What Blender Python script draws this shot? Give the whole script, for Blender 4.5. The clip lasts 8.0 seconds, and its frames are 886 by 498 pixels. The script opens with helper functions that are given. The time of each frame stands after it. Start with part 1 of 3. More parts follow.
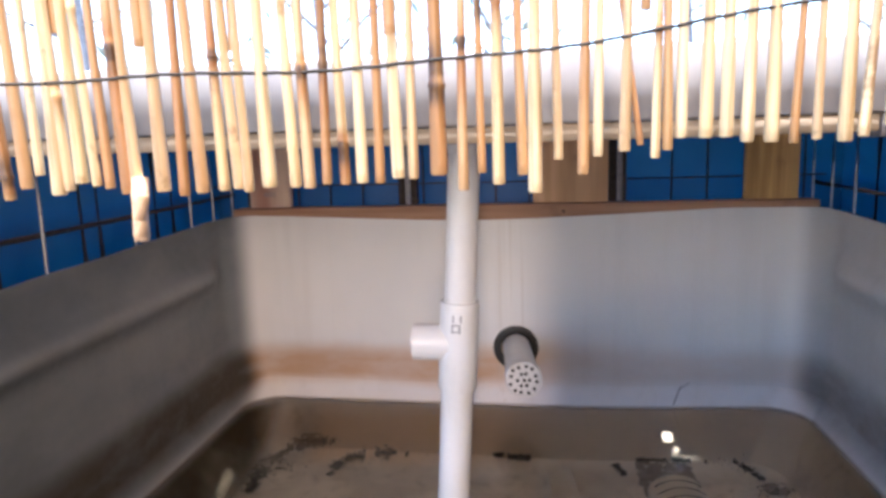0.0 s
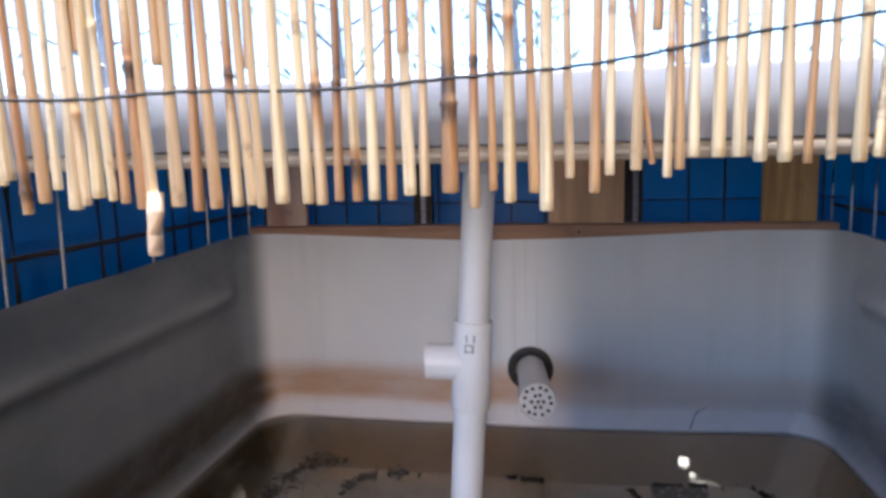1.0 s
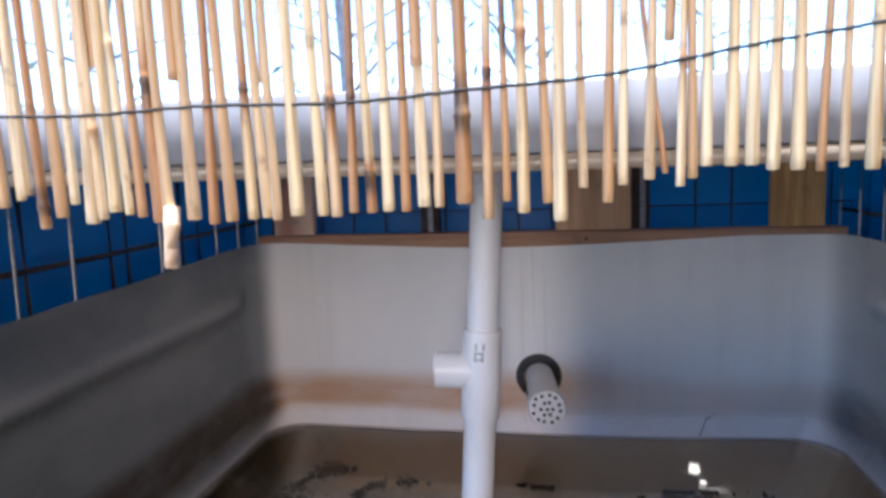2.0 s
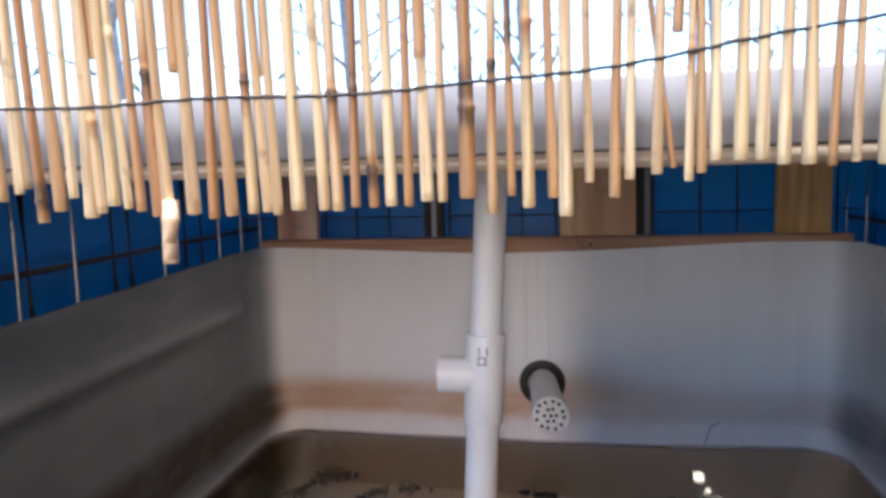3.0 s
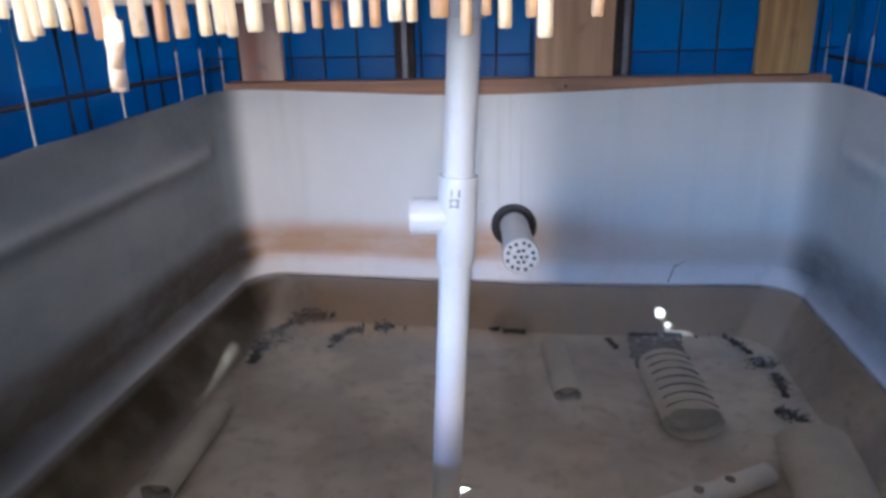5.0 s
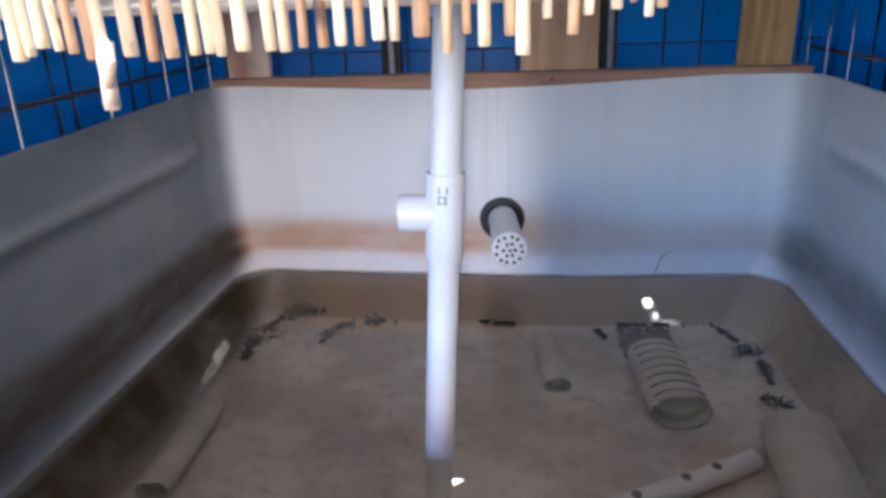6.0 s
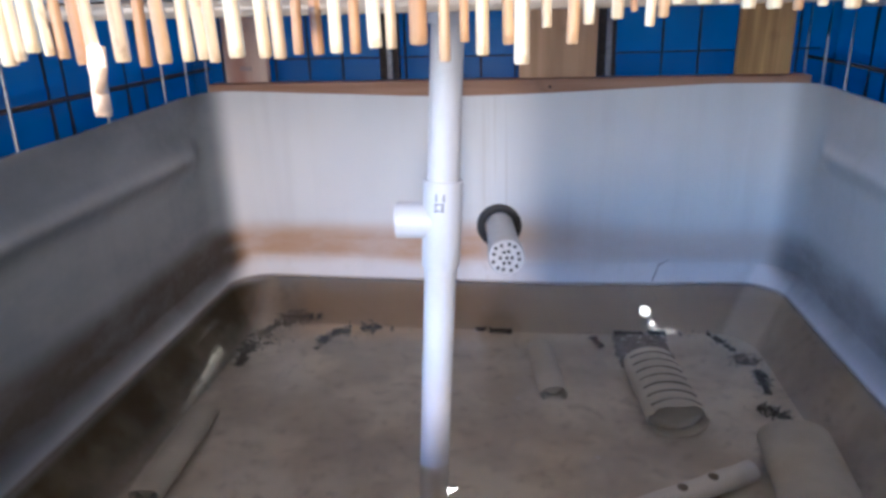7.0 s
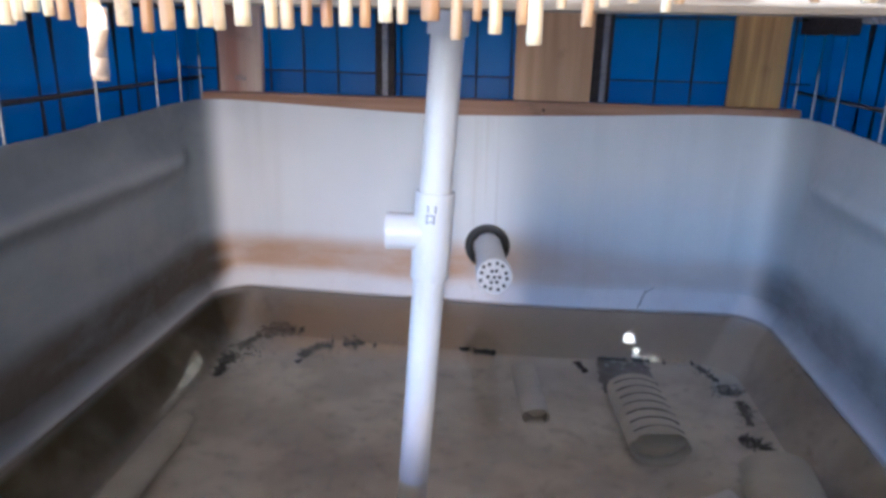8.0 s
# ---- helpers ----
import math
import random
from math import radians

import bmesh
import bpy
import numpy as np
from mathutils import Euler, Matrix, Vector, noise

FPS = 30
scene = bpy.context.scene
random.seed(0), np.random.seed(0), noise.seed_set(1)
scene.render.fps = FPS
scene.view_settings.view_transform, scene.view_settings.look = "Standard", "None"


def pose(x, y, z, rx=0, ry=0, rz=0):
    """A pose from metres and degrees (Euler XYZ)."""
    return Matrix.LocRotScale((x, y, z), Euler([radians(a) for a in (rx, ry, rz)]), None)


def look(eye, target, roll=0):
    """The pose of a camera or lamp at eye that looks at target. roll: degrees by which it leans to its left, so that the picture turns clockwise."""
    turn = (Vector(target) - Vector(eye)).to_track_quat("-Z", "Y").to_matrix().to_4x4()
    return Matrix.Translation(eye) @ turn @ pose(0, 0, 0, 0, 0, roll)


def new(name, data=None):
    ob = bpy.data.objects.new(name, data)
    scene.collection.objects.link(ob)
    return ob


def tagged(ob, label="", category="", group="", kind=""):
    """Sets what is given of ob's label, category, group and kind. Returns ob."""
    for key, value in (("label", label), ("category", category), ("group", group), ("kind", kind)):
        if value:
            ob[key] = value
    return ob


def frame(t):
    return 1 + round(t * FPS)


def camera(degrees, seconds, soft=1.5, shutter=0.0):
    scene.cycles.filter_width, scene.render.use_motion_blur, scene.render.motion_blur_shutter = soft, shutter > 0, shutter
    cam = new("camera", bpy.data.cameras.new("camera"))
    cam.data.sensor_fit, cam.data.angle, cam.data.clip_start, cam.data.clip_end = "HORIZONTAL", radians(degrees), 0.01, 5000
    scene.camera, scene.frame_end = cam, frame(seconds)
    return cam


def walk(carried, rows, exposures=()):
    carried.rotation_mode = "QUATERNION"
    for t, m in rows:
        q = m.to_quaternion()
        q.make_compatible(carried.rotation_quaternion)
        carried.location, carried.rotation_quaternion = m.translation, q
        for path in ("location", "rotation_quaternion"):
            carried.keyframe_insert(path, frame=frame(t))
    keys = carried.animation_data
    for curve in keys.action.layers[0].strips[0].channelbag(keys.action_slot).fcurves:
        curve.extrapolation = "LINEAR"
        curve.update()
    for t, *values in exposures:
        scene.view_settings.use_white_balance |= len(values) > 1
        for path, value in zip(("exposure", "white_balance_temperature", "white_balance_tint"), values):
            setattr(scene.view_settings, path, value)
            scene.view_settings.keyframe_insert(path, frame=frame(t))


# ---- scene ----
LENS = 64.09
PATH = [
    (0, (0.05433, 0.03102, 0.51587), (-0.2174, 1.9871, 0.1998), -1.78),
    (0.5, (0.05623, 0.03147, 0.51479), (-0.2647, 1.9889, 0.2592), -1.47),
    (1, (0.05596, 0.03093, 0.51497), (-0.2593, 1.9889, 0.2562), -1.38),
    (1.5, (0.05534, 0.02934, 0.51605), (-0.2671, 1.9876, 0.2686), -1.81),
    (1.7, (0.05440, 0.02858, 0.51740), (-0.2711, 1.9866, 0.2722), -1.94),
    (2.8, (0.05256, 0.03291, 0.51162), (-0.2909, 1.9914, 0.2958), -1.70),
    (3, (0.05278, 0.03315, 0.51195), (-0.2887, 1.9918, 0.2948), -1.68),
    (3.5, (0.05182, 0.03499, 0.51169), (-0.2773, 1.9792, 0.1771), -1.82),
    (4, (0.05280, 0.03858, 0.50655), (-0.2540, 1.9418, -0.0261), -1.52),
    (4.5, (0.05320, 0.03970, 0.50591), (-0.2358, 1.9344, -0.0657), -1.29),
    (4.7, (0.05188, 0.04119, 0.50508), (-0.2277, 1.9261, -0.1027), -1.34),
    (5.8, (0.05315, 0.03556, 0.51048), (-0.1809, 1.9088, -0.1499), -2.08),
    (6, (0.05461, 0.03429, 0.51383), (-0.1809, 1.9059, -0.1507), -2.14),
    (6.5, (0.05198, 0.03137, 0.51297), (-0.1918, 1.9024, -0.1502), -1.61),
    (7, (0.05446, 0.03887, 0.51415), (-0.1726, 1.9168, -0.1353), -1.61),
    (7.5, (0.05059, 0.04035, 0.50605), (-0.1608, 1.9371, -0.0920), -0.12),
    (8, (0.04894, 0.04017, 0.49947), (-0.1371, 1.9446, -0.0824), 1.34),
]
EXPOSURES = [
    (0.0, 3.4, 5950, 20), (0.5, 2.95, 5800, 18), (1.0, 2.85, 5350, 17), (1.5, 2.9, 5100, 16), (3.0, 2.8, 5650, 17), (3.5, 2.5, 4800, 11),
    (4.0, 2.5, 5100, 15), (4.5, 3.4, 4800, 13), (6.0, 3.65, 4850, 14), (6.5, 3.75, 4950, 15), (8.0, 3.7, 4800, 13),
]
cam = camera(LENS, 8.0, soft=3.3, shutter=0.0)
walk(cam, [(t, look(eye, target, roll)) for t, eye, target, roll in PATH], EXPOSURES)

# ---------------------------------------------------------------- light
SUN = Vector((0.0, -0.055, 0.98)).normalized()
world = bpy.data.worlds.new("sky")
scene.world = world
world.use_nodes = True
wn = world.node_tree.nodes
sky = wn.new("ShaderNodeTexSky")
sky.sky_type = "NISHITA"
sky.sun_disc = False
sky.sun_elevation = math.asin(SUN.z)
sky.sun_rotation = math.atan2(SUN.x, SUN.y)
sky.air_density, sky.dust_density, sky.ozone_density = 1.0, 0.1, 4.0
world.node_tree.links.new(sky.outputs[0], wn["Background"].inputs[0])
wn["Background"].inputs[1].default_value = 0.085

sun = new("sun", bpy.data.lights.new("sun", "SUN"))
sun.data.energy = 4.0
sun.data.angle = radians(0.55)
sun.data.color = (1.0, 0.95, 0.87)
sun.matrix_world = look(SUN * 5, (0, 0, 0))

# added warm lamp that throws a beam on the back wall's left half
added_lamp = new("added_warm_lamp", bpy.data.lights.new("added_warm_lamp", "AREA"))
added_lamp.data.shape = "RECTANGLE"
added_lamp.data.size, added_lamp.data.size_y = 0.14, 0.50
added_lamp.data.energy = 3.5
added_lamp.data.color = (1.0, 0.72, 0.44)
added_lamp.matrix_world = look((0.19, -1.60, 0.75), (-0.22, 1.35, 0.16))


# ---------------------------------------------------------------- materials
class Nodes:
    """A short way to write node trees."""

    def __init__(self, name):
        self.mat = bpy.data.materials.new(name)
        self.mat.use_nodes = True
        self.tree = self.mat.node_tree
        self.bsdf = self.tree.nodes["Principled BSDF"]
        self.out = self.tree.nodes["Material Output"]
        self.coord = self.tree.nodes.new("ShaderNodeTexCoord").outputs["Object"]

    def add(self, kind, **inputs):
        n = self.tree.nodes.new("ShaderNode" + kind)
        for k, v in inputs.items():
            self.put(n.inputs[int(k[1:]) if k[0] == "i" and k[1:].isdigit() else k.replace("_", " ")], v)
        return n

    def put(self, socket, v):
        if isinstance(v, bpy.types.NodeSocket):
            self.tree.links.new(v, socket)
        elif isinstance(v, (tuple, list)) and socket.type == "RGBA":
            socket.default_value = (*v[:3], 1)
        else:
            socket.default_value = v

    def math(self, op, a, b=0.0, clamp=False):
        n = self.add("Math", i0=a, i1=b)
        n.operation, n.use_clamp = op, clamp
        return n.outputs[0]

    def noise(self, scale, detail=3.0, stretch=(1, 1, 1), vector=None, rough=0.55):
        m = self.add("Mapping", Vector=vector or self.coord, Scale=stretch)
        return self.add("TexNoise", Vector=m.outputs[0], Scale=scale, Detail=detail, Roughness=rough).outputs[0]

    def span(self, v, lo, hi, a=0.0, b=1.0):
        n = self.add("MapRange", i0=v, i1=lo, i2=hi, i3=a, i4=b)
        n.interpolation_type = "SMOOTHSTEP"
        return n.outputs[0]

    def mix(self, f, a, b):
        n = self.tree.nodes.new("ShaderNodeMix")
        n.data_type = "RGBA"
        for s, v in ((n.inputs[0], f), (n.inputs[6], a), (n.inputs[7], b)):
            self.put(s, v)
        return n.outputs[2]

    def bump(self, height, strength=0.3, distance=0.002):
        return self.add("Bump", Height=height, Strength=strength, Distance=distance).outputs[0]

    def random(self):
        return self.tree.nodes.new("ShaderNodeObjectInfo").outputs["Random"]

    def finish(self, color, rough=0.5, metal=0.0, normal=None, spec=0.5):
        for k, v in (("Base Color", color), ("Roughness", rough), ("Metallic", metal), ("Specular IOR Level", spec)):
            self.put(self.bsdf.inputs[k], v)
        if normal is not None:
            self.put(self.bsdf.inputs["Normal"], normal)
        return self.mat


def m_tank():
    n = Nodes("tank_plastic")
    xyz = n.add("SeparateXYZ", Vector=n.coord)
    x, y, z = xyz.outputs
    cloud = n.noise(3.0, 4)
    fine = n.noise(60.0, 5)
    streak = n.noise(22.0, 4, (1, 1, 0.06))
    col = n.mix(n.span(cloud, 0.3, 0.7), (0.83, 0.82, 0.79), (0.76, 0.76, 0.75))
    col = n.mix(n.span(streak, 0.5, 0.75, 0, 0.16), col, (0.5, 0.47, 0.42))
    # side walls: shade put into the colour over mottled grey film, heavier at left
    side_shade_film = n.math("MULTIPLY", n.span(n.math("ABSOLUTE", x), 0.50, 0.54), n.span(n.noise(3.0, 5, (1, 0.5, 1.2)), 0.25, 0.75, 0.72, 1.0))
    side_shade_film = n.math("MULTIPLY", side_shade_film, n.span(x, -0.3, 0.3, 1.0, 0.6))
    col = n.mix(side_shade_film, col, (0.085, 0.108, 0.130))
    # rust-brown tide mark above the water
    wav = n.math("ADD", z, n.math("MULTIPLY", n.math("SUBTRACT", n.noise(5.0, 4), 0.5), 0.03))
    side = n.span(n.math("ABSOLUTE", x), 0.5, 0.54)
    low = n.math("ADD", wav, n.math("MULTIPLY", side, 0.016))
    band = n.math("MULTIPLY", n.span(low, 0.020, 0.055), n.span(wav, 0.130, 0.080))
    left = n.span(x, 0.12, -0.06)
    amount = n.math("ADD", n.math("MULTIPLY", left, 0.5), n.math("ADD", n.math("MULTIPLY", side, 0.30), 0.32))
    amount = n.math("MULTIPLY", amount, n.span(n.noise(9.0, 5, (1, 1, 2.5)), 0.2, 0.65, 0.55, 1.0), True)
    stain = n.mix(side, (0.56, 0.31, 0.13), (0.07, 0.060, 0.048))
    col = n.mix(n.math("MULTIPLY", band, amount), col, stain)
    # drip marks under the inlet and by the pipe
    drip = n.math("MULTIPLY", n.span(n.math("ABSOLUTE", n.math("SUBTRACT", x, 0.0)), 0.07, 0.0), n.span(n.noise(90.0, 3, (1, 1, 0.03)), 0.5, 0.7))
    col = n.mix(n.math("MULTIPLY", drip, 0.35), col, (0.55, 0.50, 0.42))
    # algae film below the water line
    under = n.span(z, 0.004, -0.012)
    film = n.mix(n.span(n.noise(7.0, 6), 0.36, 0.62), (0.76, 0.71, 0.61), (0.55, 0.505, 0.43))
    film = n.mix(n.span(n.noise(45.0, 5), 0.5, 0.75, 0, 0.5), film, (0.32, 0.28, 0.23))
    # back edge of the bed: tan at left, all of it lightened against shade
    lit_shelf = n.math("MULTIPLY", n.span(y, 1.20, 1.28), n.span(x, -0.42, -0.36))
    warm = n.span(x, 0.12, -0.10)
    slime = n.math("MULTIPLY", n.span(x, -0.455, -0.488), n.span(n.noise(6.0, 4), 0.2, 0.6, 0.6, 1.0))
    film = n.mix(slime, film, (0.085, 0.070, 0.032))
    film = n.mix(n.math("MULTIPLY", lit_shelf, 0.75), film, n.mix(warm, (0.80, 0.76, 0.66), (0.78, 0.58, 0.34)))
    col = n.mix(under, col, film)
    line = n.math("MULTIPLY", n.span(z, -0.004, 0.0), n.span(z, 0.005, 0.001))
    col = n.mix(n.math("MULTIPLY", line, 0.6), col, (0.16, 0.13, 0.10))
    h = n.math("ADD", n.math("MULTIPLY", fine, 0.5), n.math("MULTIPLY", n.noise(11.0, 3), 1.6))
    return n.finish(col, n.span(fine, 0.3, 0.7, 0.45, 0.6), normal=n.bump(h, 0.35, 0.003), spec=0.3)


def m_water():
    n = Nodes("water")
    t = n.tree
    clear = n.add("BsdfTransparent", Color=(0.95, 0.93, 0.88))
    murk = n.add("BsdfDiffuse", Color=(0.26, 0.23, 0.18))
    body = n.add("MixShader", i0=n.span(n.noise(4.0, 4), 0.3, 0.7, 0.02, 0.035), i1=clear.outputs[0], i2=murk.outputs[0])
    ripple = n.bump(n.noise(16.0, 3), 0.10, 0.004)
    gloss = n.add("BsdfGlossy", Color=(1, 1, 1), Roughness=0.10, Normal=ripple)
    fres = n.add("Fresnel", IOR=1.33, Normal=ripple)
    top = n.add("MixShader", i0=fres.outputs[0], i1=body.outputs[0], i2=gloss.outputs[0])
    t.links.new(top.outputs[0], n.out.inputs[0])
    return n.mat


def m_tarp(name="blue_tarpaulin", thin=0.20, a=(0.004, 0.072, 0.17), b=(0.006, 0.092, 0.205)):
    n = Nodes(name)
    weave = n.noise(700.0, 1)
    cloud = n.noise(6.0, 4)
    col = n.mix(n.span(cloud, 0.3, 0.7), (0.003, 0.050, 0.105), (0.005, 0.070, 0.140))
    n.finish(col, 0.45, normal=n.bump(weave, 0.2, 0.0005))
    glow = n.add("BsdfTranslucent", Color=n.mix(n.span(cloud, 0.3, 0.7), a, b))
    both = n.add("MixShader", i0=thin, i1=n.bsdf.outputs[0], i2=glow.outputs[0])
    n.tree.links.new(both.outputs[0], n.out.inputs[0])
    return n.mat


def m_wood(name, dark, light, red=(0.36, 0.13, 0.08), redness=0.0, grain=(1, 1, 0.05)):
    n = Nodes(name)
    off = n.add("CombineXYZ", X=n.math("MULTIPLY", n.random(), 7.0), Y=n.math("MULTIPLY", n.random(), 3.0))
    at = n.add("VectorMath", i0=n.coord, i1=off.outputs[0]).outputs[0]
    g = n.noise(70.0, 6, grain, at)
    wide = n.noise(16.0, 4, grain, at)
    col = n.mix(n.span(g, 0.3, 0.7), dark, light)
    col = n.mix(n.span(wide, 0.35, 0.65, 0, 0.5), col, tuple(c * 0.7 for c in dark))
    if redness:
        col = n.mix(n.span(n.noise(9.0, 3, grain, at), 0.5, 0.6, 0, redness), col, red)
    col = n.mix(n.span(n.noise(14.0, 5, vector=at), 0.58, 0.75, 0, 0.5), col, tuple(c * 0.4 for c in dark))
    return n.finish(col, n.span(g, 0.3, 0.7, 0.55, 0.8), normal=n.bump(g, 0.4, 0.001))


def m_pvc(name="white_pvc", a=(0.80, 0.80, 0.80), b=(0.74, 0.74, 0.73), dirt=0.25):
    n = Nodes(name)
    col = n.mix(n.span(n.noise(12.0, 4), 0.3, 0.7), a, b)
    col = n.mix(n.span(n.noise(40.0, 5, (1, 1, 0.3)), 0.55, 0.8, 0, dirt), col, (0.45, 0.42, 0.36))
    return n.finish(col, n.span(n.noise(80.0, 2), 0.3, 0.7, 0.28, 0.42), normal=n.bump(n.noise(200.0, 2), 0.05, 0.0005))


def m_reed():
    n = Nodes("reed_cane")
    r = n.random()
    shift = n.add("CombineXYZ", X=n.math("MULTIPLY", r, 5.0), Z=n.math("MULTIPLY", r, 3.0))
    at = n.add("VectorMath", i0=n.coord, i1=shift.outputs[0]).outputs[0]
    tone = n.add("Attribute")
    tone.attribute_name = "tone"
    tone = tone.outputs["Fac"]
    pale = n.mix(r, (0.86, 0.73, 0.47), (0.78, 0.62, 0.34))
    brown = n.mix(r, (0.54, 0.30, 0.12), (0.40, 0.19, 0.075))
    col = n.mix(n.math("ADD", tone, n.math("MULTIPLY", n.math("SUBTRACT", n.noise(40.0, 3, (1, 1, 0.25), at), 0.5), 0.9), True), pale, brown)
    col = n.mix(n.span(tone, 1.10, 1.75, 0, 0.92), col, (0.055, 0.030, 0.020))
    col = n.mix(n.span(n.noise(420.0, 3, (1, 1, 0.03), at), 0.42, 0.66, 0, 0.55), col, (0.42, 0.24, 0.09))
    col = n.mix(n.span(n.noise(90.0, 4, vector=at), 0.62, 0.75, 0, 0.6), col, (0.20, 0.10, 0.05))
    return n.finish(col, 0.42, normal=n.bump(n.noise(600.0, 2, (1, 1, 0.05), at), 0.3, 0.0003))


def m_plain(name, a, b, rough=0.6, metal=0.0, scale=60.0, bump=0.3):
    n = Nodes(name)
    f = n.noise(scale, 5)
    col = n.mix(n.span(f, 0.35, 0.65), a, b)
    col = n.mix(n.span(n.noise(scale / 8, 4), 0.4, 0.7, 0, 0.4), col, tuple(0.6 * c for c in a))
    return n.finish(col, rough, metal, n.bump(f, bump, 0.001))


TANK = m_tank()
WATER = m_water()
TARP = m_tarp()
TARP_THIN = m_tarp("thin_blue_tarpaulin", 0.9, (0.20, 0.66, 0.80), (0.24, 0.72, 0.85))
PINE = m_wood("pale_pine", (0.58, 0.36, 0.19), (0.72, 0.48, 0.28))
PINE_RED = m_wood("red_streaked_pine", (0.66, 0.47, 0.35), (0.78, 0.62, 0.48), redness=0.7)
PINE_YELLOW = m_wood("yellow_pine", (0.46, 0.27, 0.09), (0.78, 0.51, 0.20))
LEDGE = m_wood("weathered_red_wood", (0.34, 0.18, 0.10), (0.54, 0.33, 0.21), grain=(0.05, 1, 1))
BATTEN = m_wood("batten_pine", (0.34, 0.265, 0.18), (0.44, 0.36, 0.265), grain=(0.05, 1, 1))
PVC = m_pvc()
PVC_OLD = m_pvc("silted_pvc", (0.70, 0.67, 0.58), (0.56, 0.53, 0.45), 0.5)
PVC_CAP = m_pvc("grey_white_pvc", (0.66, 0.66, 0.66), (0.58, 0.58, 0.57), 0.3)
REED = m_reed()
BARK = m_plain("pale_stalk_bark", (0.50, 0.34, 0.20), (0.66, 0.50, 0.34), 0.7, 0, 160.0)
RUBBER = m_plain("black_rubber", (0.012, 0.012, 0.013), (0.02, 0.02, 0.02), 0.55, 0, 90.0, 0.1)
HOLE = m_plain("hole_shade", (0.015, 0.015, 0.018), (0.02, 0.02, 0.02), 0.9, 0, 90.0, 0.0)
WIRE = m_plain("galvanised_wire", (0.26, 0.26, 0.25), (0.44, 0.44, 0.42), 0.4, 0.7, 220.0, 0.1)
RUST = m_plain("rusty_dark_steel", (0.035, 0.027, 0.022), (0.07, 0.05, 0.04), 0.75, 0.3, 120.0)
ZINC = m_plain("speckled_zinc", (0.14, 0.14, 0.15), (0.42, 0.42, 0.44), 0.5, 0.6, 420.0)
TIE = m_plain("black_tie_wire", (0.010, 0.009, 0.008), (0.018, 0.016, 0.014), 0.95, 0.0, 300.0)
def m_lid():
    n = Nodes("milky_lid_sheet")
    n.finish(n.mix(n.span(n.noise(9.0, 4), 0.3, 0.7), (0.62, 0.62, 0.62), (0.52, 0.52, 0.52)), 0.5)
    # translucency and warm tint are added so sunlight brightens the tank floor
    glow = n.add("BsdfTranslucent", Color=(0.80, 0.70, 0.62))
    both = n.add("MixShader", i0=0.165, i1=n.bsdf.outputs[0], i2=glow.outputs[0])
    n.tree.links.new(both.outputs[0], n.out.inputs[0])
    return n.mat


LID = m_lid()
PANEL = m_plain("painted_white_panel", (0.38, 0.38, 0.39), (0.32, 0.32, 0.34), 0.5, 0, 30.0, 0.1)
CLOTH = m_plain("dark_grey_rag", (0.06, 0.055, 0.05), (0.11, 0.10, 0.09), 0.95, 0, 150.0)
SLUDGE = m_plain("black_sludge", (0.045, 0.042, 0.038), (0.085, 0.078, 0.068), 0.8, 0, 120.0)
SILT = m_plain("dark_silt", (0.19, 0.175, 0.155), (0.30, 0.275, 0.24), 0.9, 0, 60.0)
PRINT = m_plain("grey_print", (0.25, 0.25, 0.27), (0.35, 0.35, 0.36), 0.6, 0, 200.0, 0.0)
FOAM = m_plain("pale_foam", (0.62, 0.62, 0.60), (0.75, 0.75, 0.74), 0.25, 0, 200.0, 0.1)
TWIG = m_plain("dry_twig", (0.10, 0.07, 0.05), (0.16, 0.12, 0.08), 0.8, 0, 150.0)
def m_leaf():
    n = Nodes("pale_leaves")
    col = n.mix(n.span(n.noise(5.0, 3), 0.3, 0.7), (0.12, 0.13, 0.09), (0.19, 0.19, 0.14))
    n.finish(col, 0.6)
    thin = n.add("BsdfTranslucent", Color=(0.30, 0.32, 0.22))
    both = n.add("MixShader", i0=0.5, i1=n.bsdf.outputs[0], i2=thin.outputs[0])
    n.tree.links.new(both.outputs[0], n.out.inputs[0])
    return n.mat


LEAF = m_leaf()
TRUNK = m_plain("grey_tree_bark", (0.26, 0.24, 0.22), (0.36, 0.34, 0.31), 0.9, 0, 30.0)
SOIL = m_plain("dark_ground", (0.045, 0.040, 0.034), (0.085, 0.075, 0.062), 0.95, 0, 12.0)


# ---------------------------------------------------------------- building helpers
def part(name, bm, material, parent=None, label="", smooth=True):
    """Link a bmesh as one mesh object under a thing or a part."""
    bm.normal_update()
    me = bpy.data.meshes.new(name)
    bm.to_mesh(me)
    bm.free()
    me.materials.append(material)
    if smooth:
        me.polygons.foreach_set("use_smooth", [True] * len(me.polygons))
        me.set_sharp_from_angle(angle=radians(40))
    ob = new(name, me)
    if parent is not None:
        ob.parent = parent
        ob.matrix_parent_inverse = parent.matrix_world.inverted()
    if label:
        ob["label"] = label
    return ob


def thing(name, label, category, group="", kind=""):
    return tagged(new(name), label, category, group, kind)


